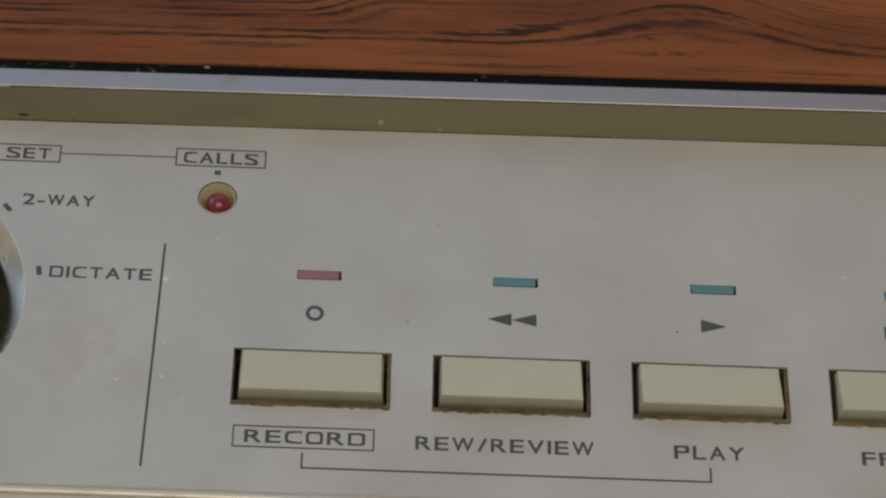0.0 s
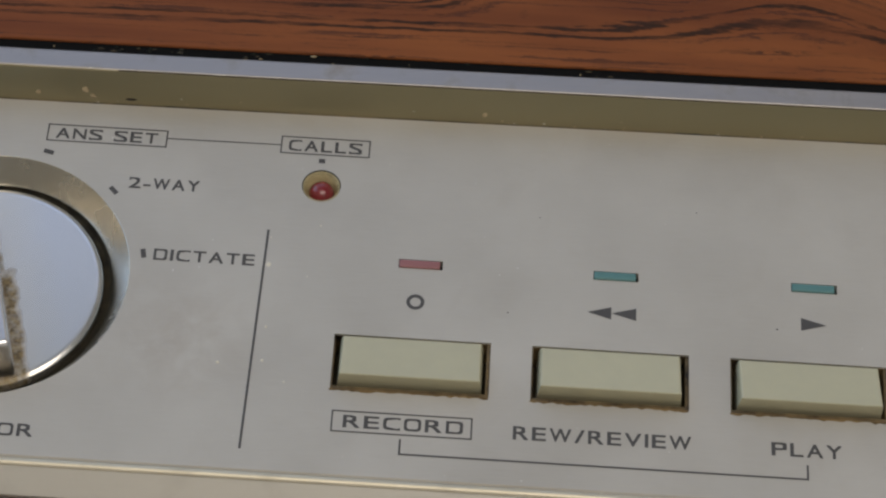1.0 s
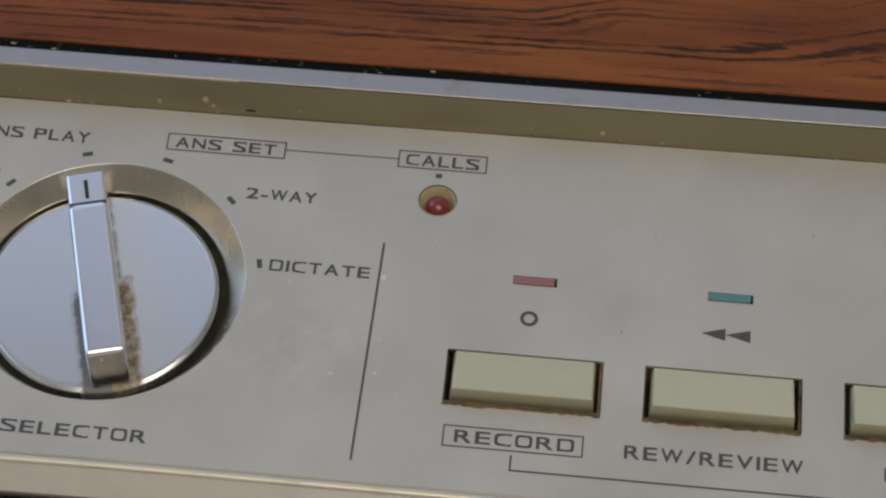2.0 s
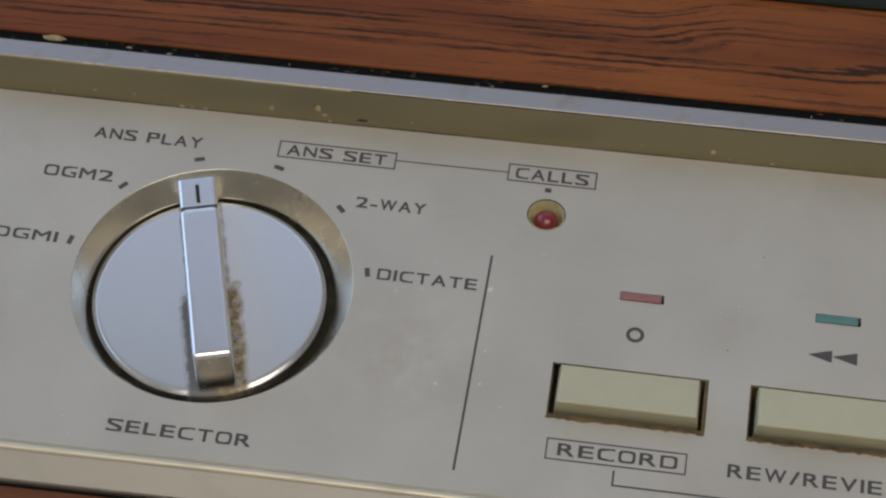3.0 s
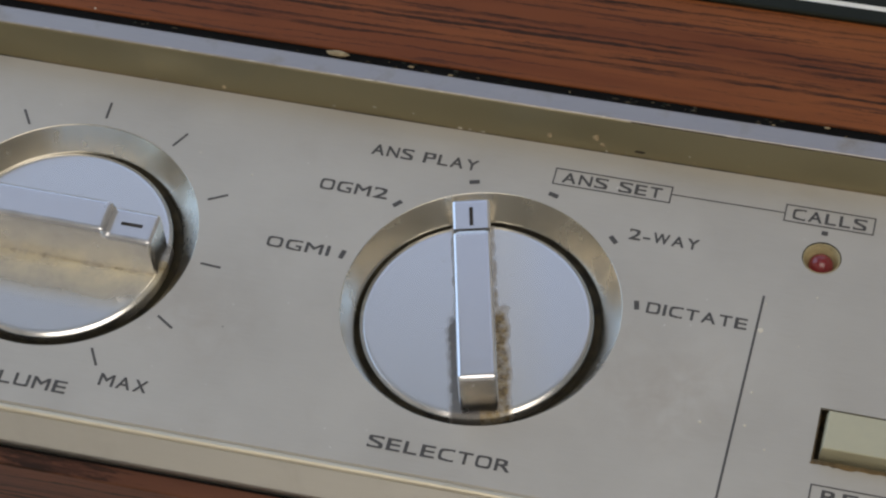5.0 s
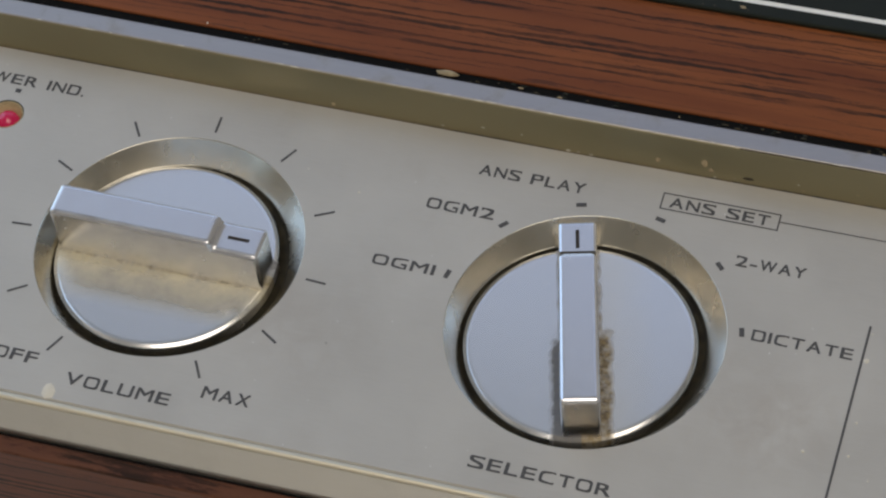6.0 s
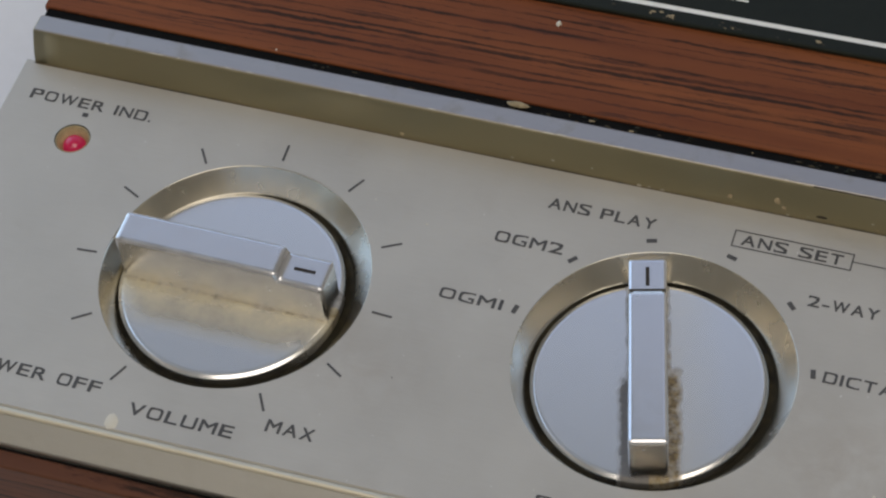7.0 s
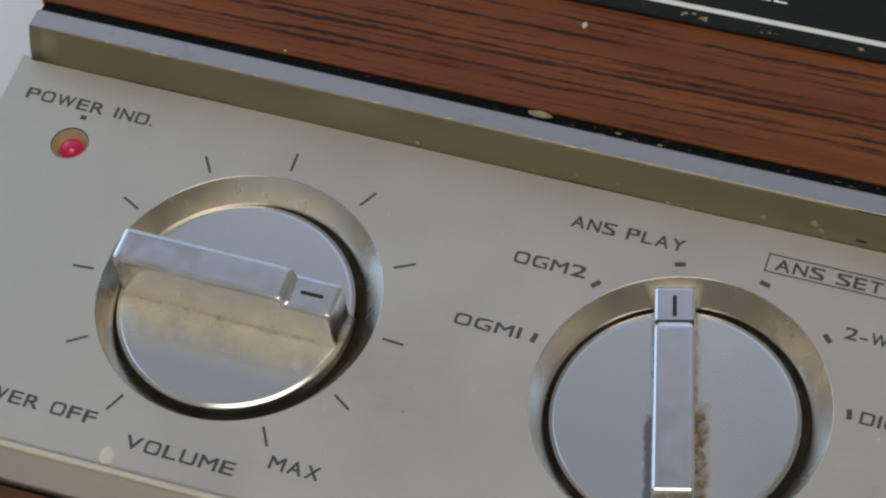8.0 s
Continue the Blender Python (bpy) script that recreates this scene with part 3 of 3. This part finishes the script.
# ---- push buttons ----
def push_button(x):
    well = part("button_well", box(x - 0.55, x + 17.25, -12.7, -5.1, -5.0, -4.3), WELL, machine, "grimy brown well floor")
    bm = bmesh.new()
    ring = [(x - 0.6, -12.75), (x + 17.3, -12.75), (x + 17.3, -5.05), (x - 0.6, -5.05)]
    core = [(x - 0.12, -11.85), (x + 16.72, -11.85), (x + 16.72, -5.42), (x - 0.12, -5.42)]
    grid = [[bm.verts.new((px, py, pz)) for px, py in loop] for loop, pz in ((ring, -4.3), (ring, -0.3), (core, -0.3), (core, -4.3))]
    for a, c in zip(grid, grid[1:]):
        for i in range(4):
            bm.faces.new((a[i], a[(i + 1) % 4], c[(i + 1) % 4], c[i]))
    part("well_liner", bm, LINER, machine, "dirty olive-brown lining of the button well")
    bm = bmesh.new()
    x0, x1 = x + 0.72, x + 16.1
    loops = [[bm.verts.new((px, y, z)) for px, y, z in loop] for loop in (
        ((x0 - 0.34, -11.3, -4.2), (x1 + 0.28, -11.3, -4.2), (x1 + 0.28, -5.55, -4.2), (x0 - 0.34, -5.55, -4.2)),
        ((x0 - 0.28, -11.4, -0.7), (x1 + 0.22, -11.4, -0.7), (x1 + 0.22, -5.55, -0.9), (x0 - 0.28, -5.55, -0.9)),
        ((x0, -11.6, 1.95), (x1, -11.6, 1.95), (x1, -5.6, 0.15), (x0, -5.6, 0.15)))]
    bm.faces.new(loops[0][::-1])
    bm.faces.new(loops[2])
    for a, b in zip(loops, loops[1:]):
        for i in range(4):
            j = (i + 1) % 4
            bm.faces.new((a[i], a[j], b[j], b[i]))
    bm.normal_update()
    top = [e for e in bm.edges if min(v.co.z for v in e.verts) > 0]
    bmesh.ops.bevel(bm, geom=top, offset=0.20, segments=2, affect="EDGES", profile=0.55)
    return part("push_button", bm, CREAM, machine, "cream plastic push button, dirty round the edge")


for b in BUTTONS:
    push_button(b)
for (a, b), m in zip(SLOTS, (ROSE, TEAL, TEAL, TEAL)):
    part("slot_floor", box(a - 0.1, b + 0.1, 3.85, 5.25, -1.5, -1.1), BLACK, machine)
    part("indicator_bar", box(a + 0.06, b - 0.28, 4.0, 5.0, -1.0, 0.22, 0.20), m, machine)

# ---- indicator lamps ----
for c, m, text in zip(LEDS, (LIT, RED_LENS), ("glowing red indicator lamp", "unlit dull red indicator lamp")):
    smooth(part("lamp_sleeve", turned([(2.13, -0.5), (2.13, -0.10), (2.08, -0.05), (2.02, -0.10), (1.98, -3.0), (0, -3.0)], *c, 48), SLEEVE, machine,
                "yellowed round sleeve"))
    part("sleeve_gap", turned([(2.24, -0.02), (2.24, -0.45), (2.0, -0.45)], *c, 48), WELL, machine, "thin dark gap round the sleeve")
    dome = [(1.5, -2.9), (1.5, -1.55)] + [(1.5 * math.cos(a), -1.55 + 1.4 * math.sin(a)) for a in np.linspace(0.15, 1.45, 8)] + [(0, -0.15)]
    smooth(part("indicator_lamp", turned([(float(r), float(z)) for r, z in dome], *c, 40), m, machine, text))


# ---- printing ----
def printed(text, x0, x1, y0, h, turn=0.0):
    return lettering("lettering", text, x0, x1, y0, h, panel, turn=turn)


def boxed(x0, x1, y0, y1):
    lines("printed_box", [((x0, y0), (x1, y0)), ((x1, y0), (x1, y1)), ((x1, y1), (x0, y1)), ((x0, y1), (x0, y0))], 0.17, panel)


printed("POWER IND.", -85.2, -69.0, 18.8, 1.5)
printed("POWER OFF", -76.6, -59.6, -19.9, 1.55)
printed("VOLUME", -55.4, -42.8, -21.5, 1.55)
printed("MAX", -39.5, -33.9, -19.5, 1.55)
printed("OGM1", -26.4, -18.9, 3.05, 1.4)
printed("OGM2", -22.6, -14.4, 12.4, 1.5)
printed("ANS PLAY", -17.9, -5.0, 18.65, 1.5)
printed("ANS SET", 5.2, 17.0, 19.15, 1.45)
printed("SELECTOR", -7.8, 8.2, -20.8, 1.5)
printed("2-WAY", 14.5, 22.6, 12.7, 1.45)
printed("DICTATE", 18.5, 29.9, 3.0, 1.45)
printed("CALLS", 32.4, 40.9, 19.4, 1.5)
printed("RECORD", 41.5, 54.5, -17.2, 1.5)
printed("REW/REVIEW", 60.0, 79.3, -17.4, 1.6)
printed("PLAY", 88.1, 95.7, -17.4, 1.6)
printed("FF", 108.6, 112.0, -17.4, 1.6)
boxed(4.2, 18.1, 18.75, 21.05)
boxed(31.5, 41.8, 19.0, 21.35)
boxed(40.25, 55.45, -17.75, -15.2)
lines("printed_line", [((18.2, 20.0), (31.4, 20.1))], 0.15, panel)
lines("printed_line", [((31.1, 7.9), (30.6, -20.5))], 0.27, panel)
lines("printed_bracket", [((47.8, -18.4), (47.8, -20.15)), ((47.8, -20.15), (91.95, -20.15)), ((91.95, -20.15), (91.95, -18.5))], 0.22, panel)
for angle in (244.1, 214.1, 184.4, 154.0, 123.0, 91.7, 59.5, 27.6, -3.4, -31.9, -60.0):
    u = Vector((math.cos(radians(angle)), math.sin(radians(angle))))
    c = Vector((-50.36, 0.0))
    lines("scale_tick", [(tuple(c + u * 17.4), tuple(c + u * 19.6))], 0.30, panel)
for k in range(6):
    a = radians(168.2 - 31.19 * k)
    u, n = Vector((math.cos(a), math.sin(a))), Vector((-math.sin(a), math.cos(a)))
    lines("position_mark", [(tuple(u * 17.7 - n * 0.32), tuple(u * 17.7 + n * 0.32))], 0.58, panel)
for x, y in ((-77.2, 17.85), (36.4, 18.1)):
    lines("printed_dot", [((x - 0.06, y), (x + 0.06, y))], 0.62, panel)
bm = turned([(1.02, 0.03), (0.60, 0.031)], 48.4, -0.55, 40)
part("printed_ring", bm, INK, panel)


def arrow(name, base_x, tip_x, y, half):
    bm = bmesh.new()
    bm.faces.new([bm.verts.new(p) for p in ((base_x, y - half, 0.03), (base_x, y + half, 0.03), (tip_x, y, 0.03))])
    part(name, bm, INK, panel)


arrow("printed_arrow", 70.4, 67.7, -0.45, 0.82)
arrow("printed_arrow", 73.2, 70.4, -0.45, 0.82)
arrow("printed_arrow", 91.7, 94.6, -0.35, 0.85)
arrow("printed_arrow", 112.4, 115.1, -0.35, 0.85)
arrow("printed_arrow", 115.1, 117.8, -0.35, 0.85)


# ---- flecks of dirt, dust and old paint ----
def fleck(x, y, z, rx, ry, material, tilt=0.0, turn=0.0, height=0.12, name="fleck"):
    """A small irregular crumb stuck to a surface."""
    bm = bmesh.new()
    n = 9
    rims = []
    for s, h in ((1.0, 0.0), (0.72, 0.7), (0.3, 1.0)):
        rims.append([bm.verts.new((rx * s * math.cos(2 * math.pi * i / n) * random.uniform(0.75, 1.15),
                                   ry * s * math.sin(2 * math.pi * i / n) * random.uniform(0.75, 1.15), height * h)) for i in range(n)])
    for a, c in zip(rims, rims[1:]):
        for i in range(n):
            bm.faces.new((a[i], a[(i + 1) % n], c[(i + 1) % n], c[i]))
    bm.faces.new(rims[-1])
    bm.transform(Matrix.Translation((x, y, z)) @ Matrix.Rotation(radians(tilt), 4, "X") @ Matrix.Rotation(radians(turn), 4, "Z"))
    return smooth(part(name, bm, material, machine))


fleck(-56.7, -22.9, 0.0, 0.75, 1.2, PALE, turn=12)
fleck(-24.6, 29.55, 4.15, 1.5, 0.5, TAN, height=0.25)
fleck(-23.6, 43.0, 4.3, 0.34, 0.45, PALE, height=0.3)
fleck(-56.0, 30.4, 4.3, 0.14, 0.14, PALE, height=0.12)
for x, y, r in ((31.5, 3.3, 0.34), (27.1, -10.0, 0.22), (32.0, -5.0, 0.18), (32.0, -9.4, 0.18), (31.5, 7.0, 0.12), (37.0, 9.0, 0.13),
                (36.0, 2.0, 0.1), (-31.0, 12.6, 0.16), (-38.0, 14.6, 0.12), (34.6, -12.0, 0.12)):
    fleck(x, y, 0.0, r, r, PALE, height=0.08)
for x, y, r in ((58.8, -1.2, 0.12), (89.0, -1.2, 0.16), (10.0, 20.5, 0.10), (62.0, 12.0, 0.10), (-28.0, -9.0, 0.10), (80.0, 14.0, 0.10)):
    fleck(x, y, 0.0, r, r * 0.7, DARK, height=0.04)


def on_lip(x, up, rx, ry, material):
    """A fleck on the sloping face of the lip, at a share of its height."""
    fleck(x, 24.38 + 1.41 * up - 0.64 * up * (1 - up) + rear_bow(x), 4.2 * up, rx, ry, material, tilt=72, height=0.03)


on_lip(13.4, 0.2, 0.8, 0.22, DARK)
for x, up, r in ((-8.4, 0.05, 0.35), (-7.2, 0.06, 0.22), (-5.6, 0.05, 0.3), (58.5, 0.06, 0.15), (62.0, 0.10, 0.2), (-19.0, 0.3, 0.25), (19.3, 0.3, 0.16)):
    on_lip(x, up, r, r * 0.6, DUST)
for x, up, r in ((8.1, 0.45, 0.45), (8.9, 0.25, 0.35), (2.5, 0.3, 0.35), (55.0, 0.3, 0.35), (-38.0, 0.15, 0.3)):
    on_lip(x, up, r, r, TAN)
for k in range(14):
    x = random.uniform(-18, 16)
    fleck(x, random.uniform(29.0, 29.9) + rear_bow(x), 3.95, random.uniform(0.15, 0.5), 0.13, WELL if k % 3 == 0 else PLATE, height=0.15)
for k in range(46):
    x = random.uniform(-84, 70)
    fleck(x, random.uniform(28.7, 30.0) + rear_bow(x), 3.95, random.uniform(0.12, 0.45), random.uniform(0.08, 0.16), (WELL, TAN, GAP_DIRT, PLATE)[k % 4], height=0.15)
for k in range(24):
    x = random.uniform(-60, 95)
    on_lip(x, random.choice((0.04, 0.05, 0.12, 0.3)), random.uniform(0.08, 0.22), random.uniform(0.05, 0.14), TAN if k % 3 else DUST)
for k in range(30):
    fleck(random.gauss(-11, 8), random.uniform(46.4, 47.5), 4.98, random.uniform(0.1, 0.5), random.uniform(0.06, 0.2), TAN if k % 2 else WELL, height=0.06)
for k in range(16):
    x = random.uniform(-86, 40)
    fleck(x, random.uniform(25.98, 26.2) + rear_bow(x), 4.5, random.uniform(0.2, 1.2), 0.07, PALE, height=0.08)


def crud(x0, x1, y, parent_material):
    """A ragged rim of grime along the front edge of a button well."""
    bm = bmesh.new()
    n = 34
    low, high = [], []
    for i in range(n + 1):
        x = x0 + (x1 - x0) * i / n
        low.append(bm.verts.new((x, y - random.uniform(0.05, 0.34), 0.012)))
        high.append(bm.verts.new((x, y + 0.02, 0.02)))
    for i in range(n):
        bm.faces.new((low[i], low[i + 1], high[i + 1], high[i]))
    part("grime_rim", bm, parent_material, machine, "ragged brown grime on the well edge")


GRIME = plain("brown_grime", (0.20, 0.13, 0.055), 0.8, grain=2500, spread=0.6)
for b in BUTTONS:
    crud(b - 0.4, b + 17.05, -12.45, GRIME)
